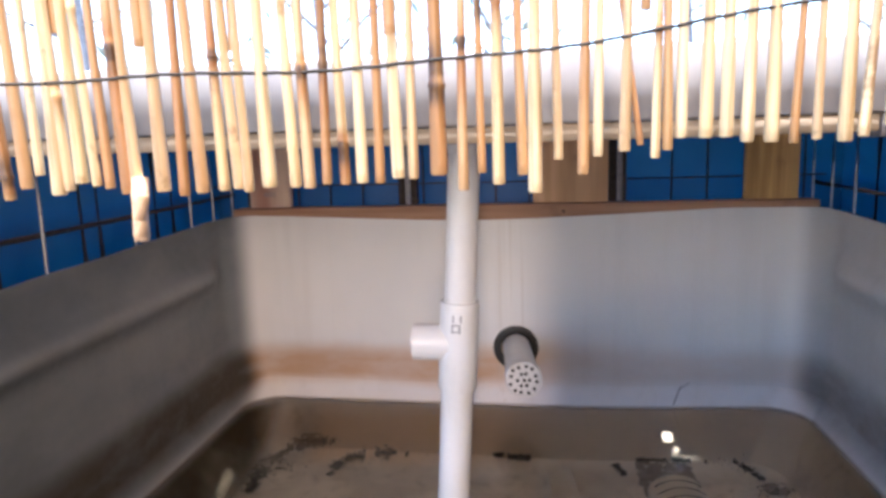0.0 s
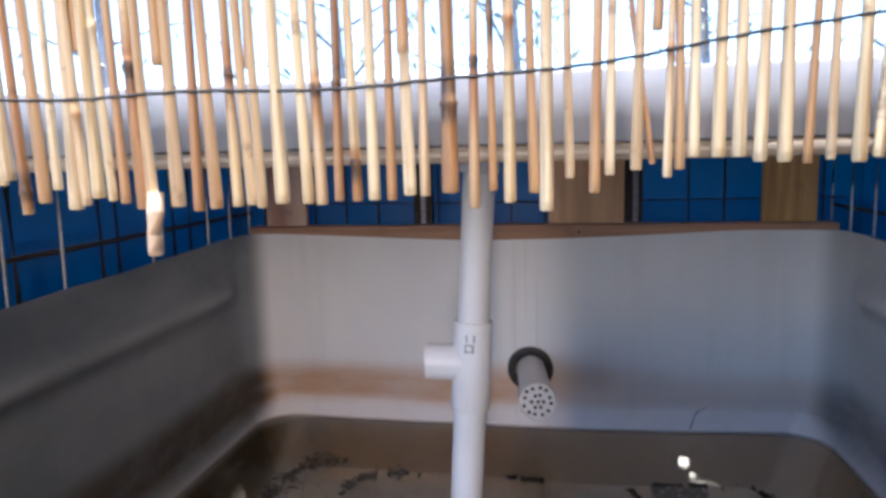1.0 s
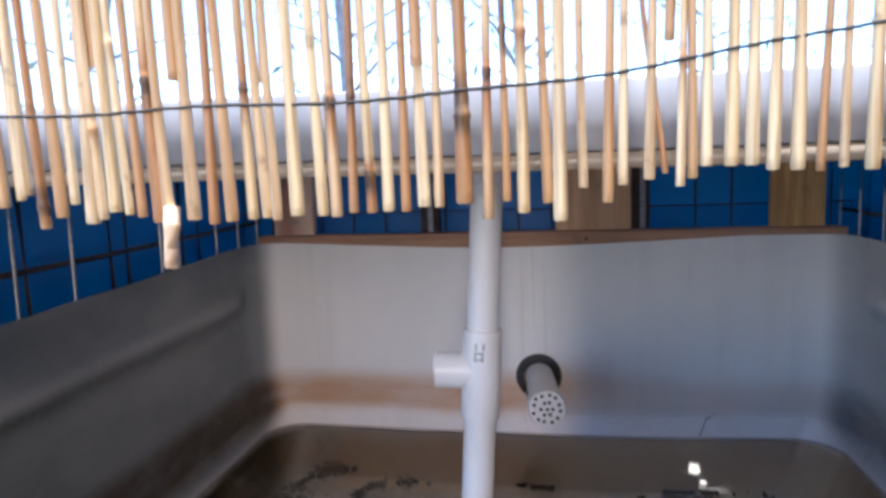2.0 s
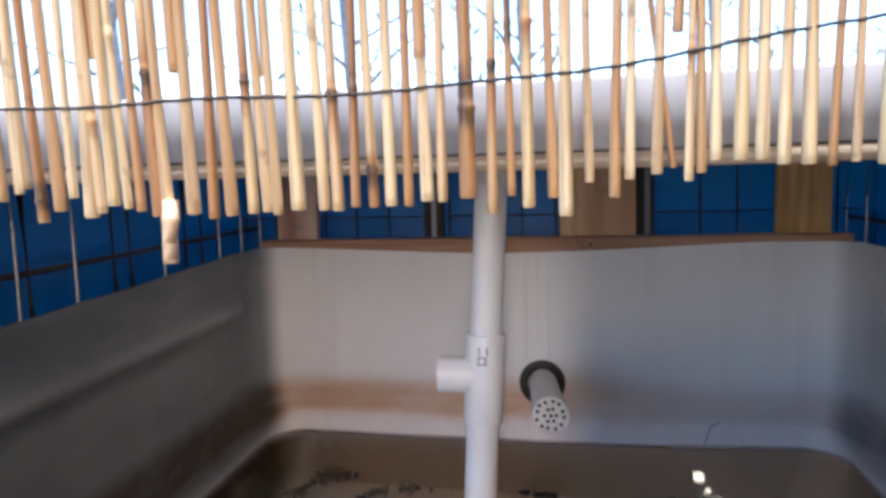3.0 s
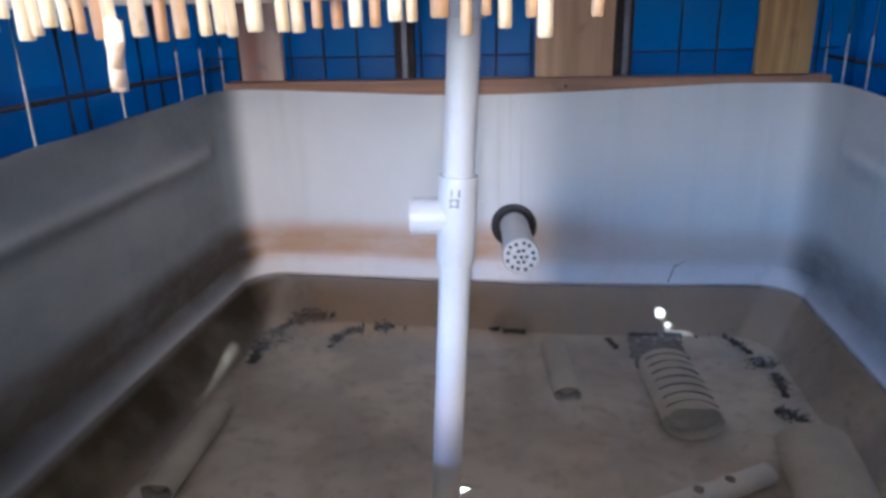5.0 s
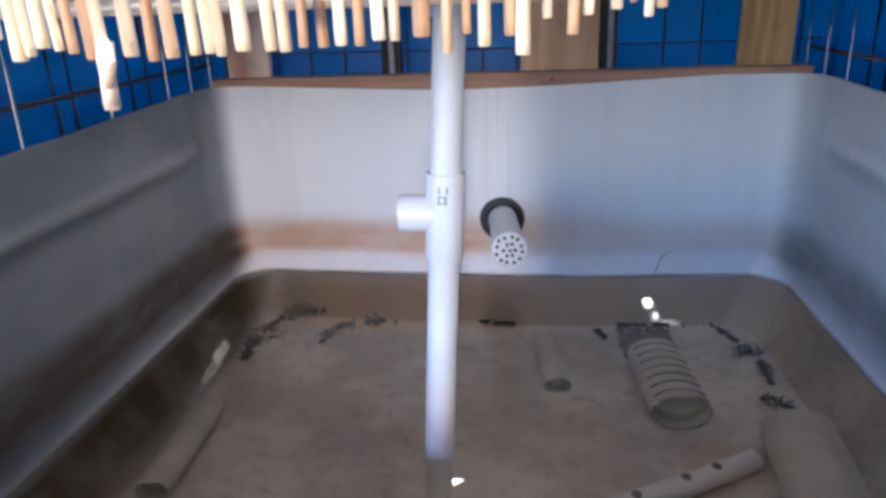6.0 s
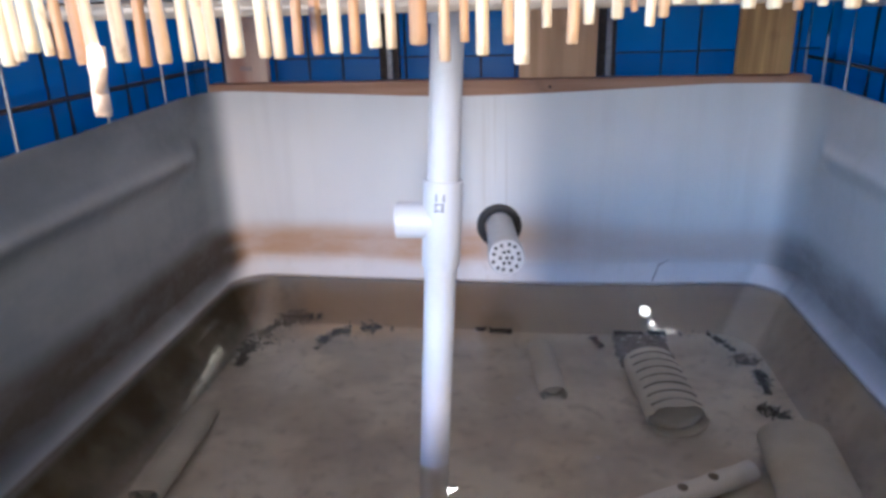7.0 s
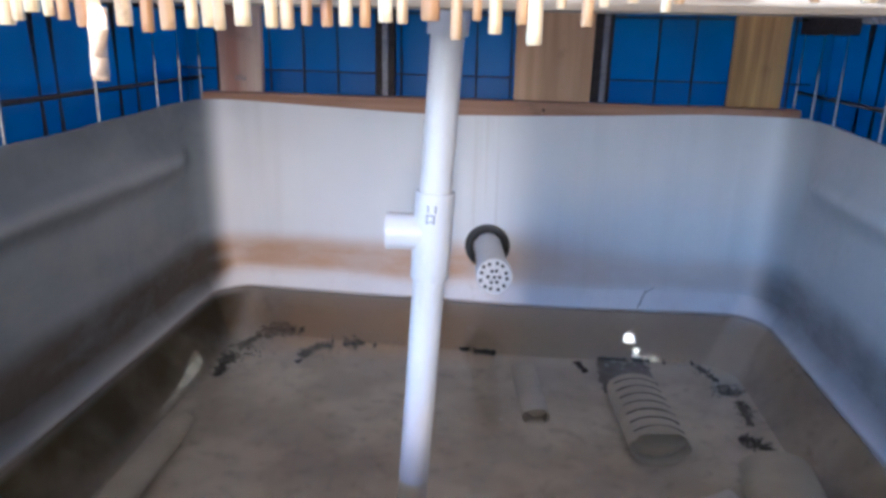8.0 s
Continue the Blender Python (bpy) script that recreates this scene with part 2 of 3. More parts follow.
def box(a, b, bevel=0.001, cuts=0, wobble=0.0):
    bm = bmesh.new()
    bmesh.ops.create_cube(bm, size=1)
    for v in bm.verts:
        v.co = [a[i] + (v.co[i] + 0.5) * (b[i] - a[i]) for i in range(3)]
    if bevel:
        bmesh.ops.bevel(bm, geom=bm.edges[:], offset=bevel, segments=2, affect="EDGES", profile=0.6)
    if cuts:
        bmesh.ops.subdivide_edges(bm, edges=[e for e in bm.edges if e.calc_length() > 0.05], cuts=cuts, use_grid_fill=True)
    if wobble:
        for v in bm.verts:
            v.co += wobble * noise.noise_vector(v.co * 9)
    return bm


def tube(path, radii, seg=14, inner=0.0, squash=1.0, caps=True, bm=None):
    """A round bar or, with inner (wall thickness), an open pipe along a path of points."""
    bm = bm or bmesh.new()
    path = [Vector(p) for p in path]
    if isinstance(radii, (int, float)):
        radii = [radii] * len(path)
    rings = []

    def ring(p, d, r):
        side = d.cross(Vector((0, 0, 1)))
        side = side.normalized() if side.length > 1e-4 else Vector((1, 0, 0))
        up = side.cross(d).normalized()
        return [bm.verts.new(p + side * (r * math.cos(a)) + up * (r * squash * math.sin(a))) for a in (2 * math.pi * k / seg for k in range(seg))]

    way = [(path[min(i + 1, len(path) - 1)] - path[max(i - 1, 0)]).normalized() for i in range(len(path))]
    for p, d, r in zip(path, way, radii):
        rings.append(ring(p, d, r))
    if inner:
        for p, d, r in reversed(list(zip(path, way, radii))):
            rings.append(ring(p, d, r - inner))
        rings.append(rings[0])
    for a, b in zip(rings, rings[1:]):
        for k in range(seg):
            bm.faces.new((a[k], a[(k + 1) % seg], b[(k + 1) % seg], b[k]))
    if caps and not inner:
        bm.faces.new(rings[0][::-1])
        bm.faces.new(rings[-1])
    bmesh.ops.recalc_face_normals(bm, faces=bm.faces)
    return bm


# ---------------------------------------------------------------- ground and tank
W, YB, YF = 0.55, 1.35, 0.43
YC, HY = (YB + YF) / 2, (YB - YF) / 2


def ground():
    bm = bmesh.new()
    bmesh.ops.create_grid(bm, x_segments=60, y_segments=60, size=60)
    for v in bm.verts:
        v.co.z = -0.16 + 0.015 * noise.noise(v.co * 0.7)
    tagged(part("ground", bm, SOIL), "dark bare earth round the tank", "ground", kind="structure")


def rim_height(x, y):
    if y > YB - 0.05:
        base = 0.357 + 0.016 * min(1, abs(x + 0.06) / 0.45) ** 1.3
    else:
        base = 0.358 + 0.013 * min(1, max(0, (y - 0.75) / 0.5))
    # unseen front, set back and low to shape the light and stay hidden
    base -= 0.220 * min(1.0, max(0.0, (0.60 - y) / 0.08))
    return base + 0.0025 * noise.noise(Vector((x * 6, y * 6, 1)))


def loop_points(inset, radius=0.075, per_side=48, per_corner=10):
    """A rounded rectangle seen from above, as (x, y, nearness to a corner)."""
    hx, hy = W - inset, HY - inset
    pts = []
    corners = ((hx - radius, hy - radius, 0), (-hx + radius, hy - radius, 90), (-hx + radius, -hy + radius, 180), (hx - radius, -hy + radius, 270))
    for i, (cx, cy, a0) in enumerate(corners):
        for k in range(per_corner):
            a = radians(a0 + 90 * k / per_corner)
            pts.append((cx + radius * math.cos(a), YC + cy + radius * math.sin(a), 1.0))
        nx, ny, na = corners[(i + 1) % 4]
        a = radians(a0 + 90)
        p = Vector((cx + radius * math.cos(a), cy + radius * math.sin(a)))
        q = Vector((nx + radius * math.cos(a), ny + radius * math.sin(a)))
        for k in range(per_side):
            f = k / per_side
            s = p.lerp(q, f)
            d = min(f, 1 - f) * (q - p).length
            pts.append((s.x, YC + s.y, max(0.0, 1 - d / 0.05)))
    return pts


def bow(x, y, z):
    """The back wall leans into the tank near the water, most in its middle."""
    if y < YB - 0.2:
        return y
    low = min(1.0, max(0.0, (0.11 - z) / 0.11))
    return y + low * (0.026 * min(1.0, abs(x + 0.04) / 0.46) ** 1.8 - 0.004 + 0.016 * min(1.0, max(0.0, (0.12 - x) / 0.2)))


def inset_at(z):
    if z > 0.042:
        return 0.0
    f = (0.042 - z) / 0.122
    return 0.085 * (1 - math.sqrt(max(0.0, 1 - min(1, f) ** 2.0))) + 0.003 * min(1, f * 3)


def bm_copy(bm):
    bmesh.ops.recalc_face_normals(bm, faces=bm.faces)
    return bm.copy()


def tank():
    top = tagged(new("fish_tank"), "cut-down white plastic tank holding shallow murky water", "tank")
    levels = [1.0, 0.985, 0.96, 0.93, 0.90] + [0.88 - 0.0175 * k for k in range(17)]
    heights = [0.36 * f for f in levels]
    heights += [0.195, 0.16, 0.13, 0.11, 0.09, 0.075, 0.06, 0.05, 0.04, 0.03, 0.02, 0.01, 0.0, -0.01, -0.02, -0.03, -0.04, -0.05, -0.06, -0.068, -0.074, -0.078, -0.08]
    heights = sorted({round(h, 4) for h in heights}, reverse=True)
    bm = bmesh.new()
    rings = []
    for i, z in enumerate(heights):
        ins = inset_at(z)
        ring = []
        for x, y, near in loop_points(ins):
            zz = z
            if z > 0.2:
                zz = 0.2 + (z - 0.2) * (rim_height(x, y) - 0.2) / 0.16
            if y < 0.62 and z > 0.06:
                zz = 0.06 + (z - 0.06) * (rim_height(x, y) - 0.06) / 0.30
            p = Vector((x, bow(x, y, z), zz))
            # pressed rib running along the two side walls
            if abs(x) > W - 0.06 and y < YB - 0.06:
                rib = 0.020 * math.exp(-((z - 0.270) / 0.024) ** 2)
                p.x -= math.copysign(rib * (1 - near) ** 0.7, x)
            p += Vector((1, 1, 0)) * 0.0022 * noise.noise(Vector((x * 4, y * 4, z * 6)))
            ring.append(bm.verts.new(p))
        rings.append(ring)
    n = len(rings[0])
    for a, b in zip(rings, rings[1:]):
        for k in range(n):
            bm.faces.new((a[k], a[(k + 1) % n], b[(k + 1) % n], b[k]))
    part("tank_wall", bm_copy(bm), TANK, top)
    edge, rim = [v.co.copy() for v in rings[-1]], [v.co.copy() for v in rings[0]]
    low = [[v.co.copy() for v in r] for r in (rings[0], rings[6], rings[20], rings[30], rings[-1])]
    bm.free()
    bm = bmesh.new()
    rings = [[bm.verts.new(c) for c in edge]]
    last = rings[-1]
    for f in (0.95, 0.8, 0.6, 0.4, 0.2):
        ring = [bm.verts.new(Vector((v.co.x * f, YC + (v.co.y - YC) * f, -0.081 + 0.003 * noise.noise(v.co * 7 * f)))) for v in rings[-1]]
        for k in range(n):
            bm.faces.new((last[k], last[(k + 1) % n], ring[(k + 1) % n], ring[k]))
        last = ring
    bm.faces.new(last)
    bmesh.ops.recalc_face_normals(bm, faces=bm.faces)
    part("tank_floor", bm, TANK, top, "tank floor covered in brown silt")
    # the outside, 4 mm away, and the cut rim
    bm = bmesh.new()
    inner = [bm.verts.new(c) for c in low[0]]
    outer = [[bm.verts.new(Vector((c.x * 1.0075, YC + (c.y - YC) * 1.0085, c.z - (0.004 if ring is low[-1] else 0)))) for c in ring] for ring in low]
    for a, b in zip([inner] + outer, outer):
        for k in range(n):
            bm.faces.new((b[k], b[(k + 1) % n], a[(k + 1) % n], a[k]))
    base = [bm.verts.new(Vector((v.co.x, v.co.y, -0.16))) for v in outer[-1]]
    for k in range(n):
        bm.faces.new((base[k], base[(k + 1) % n], outer[-1][(k + 1) % n], outer[-1][k]))
    bm.faces.new(base)
    bmesh.ops.recalc_face_normals(bm, faces=bm.faces)
    part("tank_outside", bm, TANK, top)

    bm = bmesh.new()
    vs = [bm.verts.new((x, bow(x, y, 0.0), 0.0)) for x, y, near in loop_points(inset_at(0.0) - 0.002)]
    bm.faces.new(vs)
    bmesh.ops.triangulate(bm, faces=bm.faces)
    tagged(part("water", bm, WATER, smooth=False), "still murky brown water in the tank", "water", kind="structure")


def light_blockers():
    """Unseen plain walls and a roof, added to block and shape the front light."""
    spans = (
        ((0.112, 0.05, -0.16), (1.20, 0.13, 0.52)), ((0.84, 0.14, -0.16), (0.92, 0.70, 1.34)), ((0.36, -1.80, -0.16), (1.20, -1.72, 1.34)),
        ((-0.35, -1.80, -0.16), (0.02, -1.72, 1.34)), ((1.21, -1.80, -0.16), (1.29, 0.16, 1.34)),
    )
    for k, (a, b) in enumerate(spans):
        tagged(part("added_wall_%d" % (k + 1), box(a, b, 0.004, 8, 0.002), SOIL), "plain earth-coloured unseen wall added to block light", "wall", kind="structure")
    tagged(part("yard_roof", box((-1.30, -2.00, 1.36), (1.35, 0.16, 1.40), 0.004, 8, 0.002), BATTEN), "plain unseen timber roof added to block sunlight", "roof", kind="structure")


ground()
tank()
light_blockers()


# ---------------------------------------------------------------- pipes in the tank
def standpipe():
    top = thing("standpipe", "white plastic pipe with a tee, standing in water", "pipe")
    foot, head = Vector((-0.0534, 0.752, -0.08)), Vector((-0.0153, 0.752, 0.60))

    def at(z):
        return foot.lerp(head, (z - foot.z) / (head.z - foot.z))

    part("lower_pipe", tube([at(-0.08), at(0.28)], 0.0173, 28, 0.003), PVC, top)
    part("upper_pipe", tube([at(0.33), at(0.60)], 0.0166, 28, 0.003), PVC, top)
    zs = ((0.249, 0.0198), (0.2505, 0.0205), (0.275, 0.0206), (0.325, 0.0206), (0.3425, 0.0207), (0.344, 0.0202))
    tee = part("tee_fitting", tube([at(z) for z, r in zs], [r for z, r in zs], 32, 0.0032), PVC, top)
    c = at(0.2995)
    xs = ((-0.008, 0.0190), (-0.0455, 0.0193), (-0.0465, 0.0196), (-0.0480, 0.0192))
    part("branch_socket", tube([c + Vector((x, 0, 0)) for x, r in xs], [r for x, r in xs], 32, 0.0032), PVC, tee)
    part("coupling", tube([at(0.498), at(0.4995), at(0.545), at(0.5465)], [0.0196, 0.0203, 0.0203, 0.0196], 32, 0.0032), PVC, top)
    # moulded marks on the fitting
    for i, (dx, dz, h) in enumerate(((-0.004, 0.3290, 0.008), (0.0035, 0.3290, 0.008), (-0.0045, 0.3180, 0.009), (0.0025, 0.3180, 0.009), (-0.001, 0.3155, 0.0015), (-0.001, 0.3225, 0.0015))):
        p = at(dz)
        y = p.y - math.sqrt(0.0203 ** 2 - dx * dx)
        w = 0.0012 if h > 0.003 else 0.005
        part("mark", box((p.x + dx - w, y - 0.0004, dz - h / 2), (p.x + dx + w, y + 0.0004, dz + h / 2), 0), PRINT, tee, "grey moulded mark" if i == 0 else "")


def inlet():
    top = thing("inlet_pipe", "grey plastic pipe with a perforated cap in a black rubber seal", "pipe")
    a, b = Vector((0.007, 1.352, 0.112)), Vector((0.028, 1.070, 0.145))
    d = (b - a).normalized()
    part("pipe", tube([a + d * 0.0, b - d * 0.03], 0.0262, 30, 0.003), PVC_CAP, top)
    part("cap", tube([b - d * 0.035, b - d * 0.034, b - d * 0.002, b], [0.0270, 0.0284, 0.0284, 0.0272], 32), PVC_CAP, top, "perforated grey-white cap")
    side = d.cross(Vector((0, 0, 1))).normalized()
    up = side.cross(d)
    rng = random.Random(4)
    spots = [(0.0, 0.0)] + [(0.0095 * math.cos(k * 1.05), 0.0095 * math.sin(k * 1.05)) for k in range(6)] + [(0.0205 * math.cos(k * 0.52 + 0.2), 0.0205 * math.sin(k * 0.52 + 0.2)) for k in range(12)]
    for u, v in spots:
        u, v = u + rng.uniform(-0.0014, 0.0014), v + rng.uniform(-0.0014, 0.0014)
        p = b + side * u + up * v
        # solid dark disc standing in for the shade inside a hole
        part("hole", tube([p - d * 0.001, p + d * 0.0004], 0.0028, 10), HOLE, top)
    wall = Vector((0.007, 1.349, 0.112))
    ringp = [(0.036, 0.004), (0.041, 0.0), (0.043, -0.008), (0.041, -0.013), (0.034, -0.015), (0.027, -0.012)]
    bm = bmesh.new()
    loops = [[bm.verts.new(wall + Vector((r * math.cos(t), y, r * math.sin(t)))) for t in (2 * math.pi * k / 36 for k in range(36))] for r, y in ringp]
    for p, q in zip(loops, loops[1:]):
        for k in range(36):
            bm.faces.new((p[k], p[(k + 1) % 36], q[(k + 1) % 36], q[k]))
    bmesh.ops.recalc_face_normals(bm, faces=bm.faces)
    part("rubber_seal", bm, RUBBER, top, "black rubber seal")


def sunken(name, label, a, b, r, squash, wall=0.0026, slots=0, holes=(), ragged=0.0, look_of=None):
    """A silted plastic pipe lying on the tank floor."""
    top = thing(name, label, "pipe", "pipes on the tank floor")
    a, b = Vector(a), Vector(b)
    pts = [a.lerp(b, k / 12) for k in range(13)]
    bm = tube(pts, [r * (1 + 0.03 * noise.noise(p * 30)) for p in pts], 24, wall, squash)
    for v in bm.verts:
        v.co += 0.0015 * noise.noise_vector(v.co * 25)
    d = (b - a).normalized()
    if ragged:
        # a torn mouth: the near end runs in and out round its lip
        for v in bm.verts:
            if (v.co - b).dot(d) > -0.006:
                v.co += d * (ragged * noise.noise(Vector((v.co.x * 55, v.co.z * 70, 2.0))))
    part("pipe", bm, look_of or PVC_OLD, top)
    side = d.cross(Vector((0, 0, 1))).normalized()
    rise = side.cross(d)
    plug = bmesh.new()
    rows = [[plug.verts.new(b - d * (0.006 + 0.016 * q * q + 0.020 * max(0.0, math.sin(t)) * q) + (side * math.cos(t) + rise * (squash * math.sin(t))) * ((r - wall * 0.6) * q)) for t in (2 * math.pi * m / 20 for m in range(20))] for q in (1.0, 0.66, 0.33)]
    for p, q in zip(rows, rows[1:]):
        for m in range(20):
            plug.faces.new((p[m], p[(m + 1) % 20], q[(m + 1) % 20], q[m]))
    plug.faces.new(rows[-1])
    bmesh.ops.recalc_face_normals(plug, faces=plug.faces)
    part("silt_plug", plug, PVC_OLD, top, "pale silt filling the pipe's mouth")
    for k in range(slots):
        c = a.lerp(b, 0.10 + 0.80 * k / max(1, slots - 1))
        arc = [c + side * (1.012 * r * math.cos(t)) + Vector((0, 0, 1.012 * r * squash * math.sin(t))) for t in (radians(35 + 10 * j) for j in range(12))]
        part("slot", tube(arc, 0.0012, 8), SLUDGE, top, "dark sawn slot" if k == 0 else "")
    for f in holes:
        c = a.lerp(b, f) + Vector((0, 0, r * squash))
        part("hole", tube([c - Vector((0, 0, 0.003)), c + Vector((0, 0, 0.0006))], r * 0.42, 14), SILT, top)


standpipe()
inlet()
FLOOR = -0.080
sunken("slotted_pipe", "silted grey plastic pipe with sawn slots under water", (0.264, 1.125, FLOOR + 0.024), (0.276, 0.940, FLOOR + 0.027), 0.043, 0.62, slots=7, ragged=0.012)
sunken("thin_pipe", "silted narrow plastic pipe lying under water", (0.084, 1.210, FLOOR + 0.006), (0.104, 1.035, FLOOR + 0.008), 0.022, 0.62)
sunken("wide_pipe", "wide silted plastic pipe lying under water", (0.420, 0.905, FLOOR + 0.029), (0.396, 0.680, FLOOR + 0.030), 0.048, 0.62)
sunken("drilled_pipe", "pale narrow plastic pipe with drilled holes under water", (0.350, 0.848, FLOOR + 0.016), (0.140, 0.728, FLOOR + 0.016), 0.0155, 0.8, holes=(0.27, 0.47, 0.78), look_of=PVC)
sunken("short_pipe", "short silted plastic pipe with a ragged end under water", (-0.428, 0.935, FLOOR + 0.017), (-0.420, 0.735, FLOOR + 0.016), 0.0230, 0.65, ragged=0.006)


def bed_height(y):
    """Height of the tank bottom, which curves up into the back wall."""
    inset = YB - y
    if inset > 0.086:
        return FLOOR
    f = math.sqrt(max(0.0, 1 - (1 - max(0.0, inset - 0.003) / 0.085) ** 2))
    return max(FLOOR, 0.042 - 0.122 * f)


def sludge():
    rng = random.Random(11)
    bm = bmesh.new()

    def clot(x, y, r):
        z = bed_height(y) + 0.003
        ring = [bm.verts.new((x + r * rng.uniform(0.5, 1.5) * math.cos(a), y + r * rng.uniform(0.5, 1.4) * math.sin(a), z)) for a in (0.9 * j for j in range(7))]
        tip = bm.verts.new((x, y, z + 0.0025))
        for j in range(7):
            bm.faces.new((ring[j], ring[(j + 1) % 7], tip))

    # crusts along lines: way, half-width at its start and its end, share that is bare
    crusts = (
        (((-0.444, 1.105), (-0.450, 1.150), (-0.452, 1.200)), 0.006, 0.026, 0.2), (((-0.452, 1.200), (-0.440, 1.262), (-0.415, 1.292), (-0.345, 1.296)), 0.022, 0.004, 0.3),
        (((-0.322, 1.175), (-0.318, 1.235), (-0.290, 1.258), (-0.215, 1.276)), 0.006, 0.017, 0.47), (((-0.205, 1.270), (-0.160, 1.268)), 0.006, 0.006, 0.6),
        (((-0.035, 1.276), (0.000, 1.274), (0.036, 1.268)), 0.005, 0.010, 0.5), (((0.178, 1.268), (0.198, 1.215)), 0.004, 0.006, 0.5),
        (((0.225, 1.272), (0.320, 1.276)), 0.003, 0.003, 0.3), (((0.330, 1.272), (0.400, 1.276)), 0.002, 0.004, 0.6),
        (((0.405, 1.268), (0.425, 1.215), (0.446, 1.140)), 0.009, 0.014, 0.45), (((0.446, 1.140), (0.440, 1.065)), 0.010, 0.008, 0.1), (((0.414, 1.028), (0.436, 1.012), (0.450, 0.985)), 0.012, 0.006, 0.15),
    )
    for way, w0, w1, bare in crusts:
        pts = [Vector(p) for p in way]
        total = sum((q - p).length for p, q in zip(pts, pts[1:]))
        for k in range(int(total * 260)):
            c = pts[0].lerp(pts[-1], rng.random())
            clot(c.x + rng.gauss(0, 0.014), c.y + rng.gauss(0, 0.012), rng.uniform(0.0004, 0.0012))
        done = 0.0
        for p, q in zip(pts, pts[1:]):
            steps = int((q - p).length / 0.0007)
            side = (q - p).orthogonal().normalized()
            for k in range(steps):
                c = p.lerp(q, k / steps)
                w = (w0 + (w1 - w0) * (done + (c - p).length) / total) * max(0.15, 1.0 + 1.5 * noise.noise(Vector((c.x * 38, c.y * 38, 9.0))))
                if noise.noise(Vector((c.x * 60, c.y * 60, 4.0))) * 0.5 + 0.5 < bare:
                    continue
                for j in range(3):
                    off = rng.gauss(0, 0.62) * w
                    clot(c.x + side.x * off, c.y + side.y * off + rng.gauss(0, 0.002), rng.uniform(0.0006, 0.0026))
            done += (q - p).length
    tagged(part("sludge", bm, SLUDGE), "black sludge settled on the tank floor", "sludge", kind="stuff")
    # thin dark silt behind the slotted pipe
    bm = bmesh.new()
    for k in range(620):
        clot(0.268 + rng.uniform(-0.046, 0.046), 1.205 + rng.uniform(-0.062, 0.060), rng.uniform(0.0025, 0.006))
    tagged(part("silt", bm, SILT), "thin dark grey silt settled behind the slotted pipe", "silt", kind="stuff")


sludge()


def twig():
    bm = tube([(0.298, 1.334, 0.006), (0.302, 1.335, 0.016), (0.307, 1.339, 0.030), (0.312, 1.343, 0.040)], [0.0008, 0.0009, 0.0008, 0.0006], 6)
    tube([(0.309, 1.341, 0.034), (0.316, 1.342, 0.039), (0.328, 1.344, 0.046)], [0.0007, 0.0006, 0.0004], 6, bm=bm)
    tagged(part("twig", bm, TWIG), "thin dry twig stuck to the tank wall", "twig")


twig()


def bubbles():
    bm = bmesh.new()
    rng = random.Random(3)
    for x, y in ((-0.201, 1.29), (-0.147, 1.284), (-0.015, 1.203), (0.036, 1.188), (0.049, 0.899), (0.057, 0.812), (0.064, 0.806), (0.145, 0.771), (-0.25, 0.731), (-0.243, 0.74)):
        r = rng.uniform(0.0012, 0.0030)
        bmesh.ops.create_uvsphere(bm, u_segments=10, v_segments=6, radius=r, matrix=pose(x, y, 0.0) @ Matrix.Diagonal((1, 1, 0.45, 1)))
    tagged(part("bubbles", bm, FOAM), "small bubbles floating on the water", "bubbles", kind="stuff")


bubbles()


# ---------------------------------------------------------------- frame round the tank
def back_frame():
    bm = box((-0.545, 1.3535, 0.335), (0.545, 1.392, 0.3845), 0.002, 20, 0.0012)
    ledge = tagged(part("ledge_board", bm, LEDGE), "weathered reddish wooden ledge behind the tank rim", "board")
    nail = thing("nail", "dark nail head in the wooden ledge", "nail")
    part("nail_head", tube([(0.098, 1.3545, 0.371), (0.098, 1.3515, 0.371)], 0.0028, 12), RUST, nail)
    for x0, x1, m, lab in ((-0.513, -0.431, PINE_RED, "pale pine board with a red streak and faint stamp"), (0.042, 0.180, PINE, "wide pale pine board fixed upright"), (0.422, 0.512, PINE_YELLOW, "narrow pale pine board fixed upright")):
        b = tagged(part("upright_board", box((x0, 1.366, 0.386), (x1, 1.384, 0.545), 0.0015, 3, 0.0008), m), lab, "board", "upright boards at the back")
        if x0 < -0.4:
            for k in range(4):
                x = x0 + 0.030 + 0.006 * k
                part("stamp", box((x, 1.3652, 0.408), (x + 0.004, 1.3658, 0.4105), 0), PRINT, b)
                part("stamp", box((x, 1.3652, 0.413), (x + 0.0045, 1.3658, 0.415), 0), PRINT, b)
    for x0, x1 in ((-0.216, -0.180), (0.183, 0.214)):
        post = thing("steel_post", "dark steel post with a speckled zinc flange", "post", "steel posts at the back")
        part("web", box((x0, 1.376, 0.386), (x0 + 0.013, 1.398, 0.545), 0.001), RUST, post)
        part("flange", box((x0 + 0.0135, 1.374, 0.386), (x0 + 0.0235, 1.378, 0.545), 0.001), ZINC, post, "speckled zinc flange")
        part("edge", box((x0 + 0.024, 1.376, 0.386), (x1, 1.398, 0.545), 0.001), RUST, post)


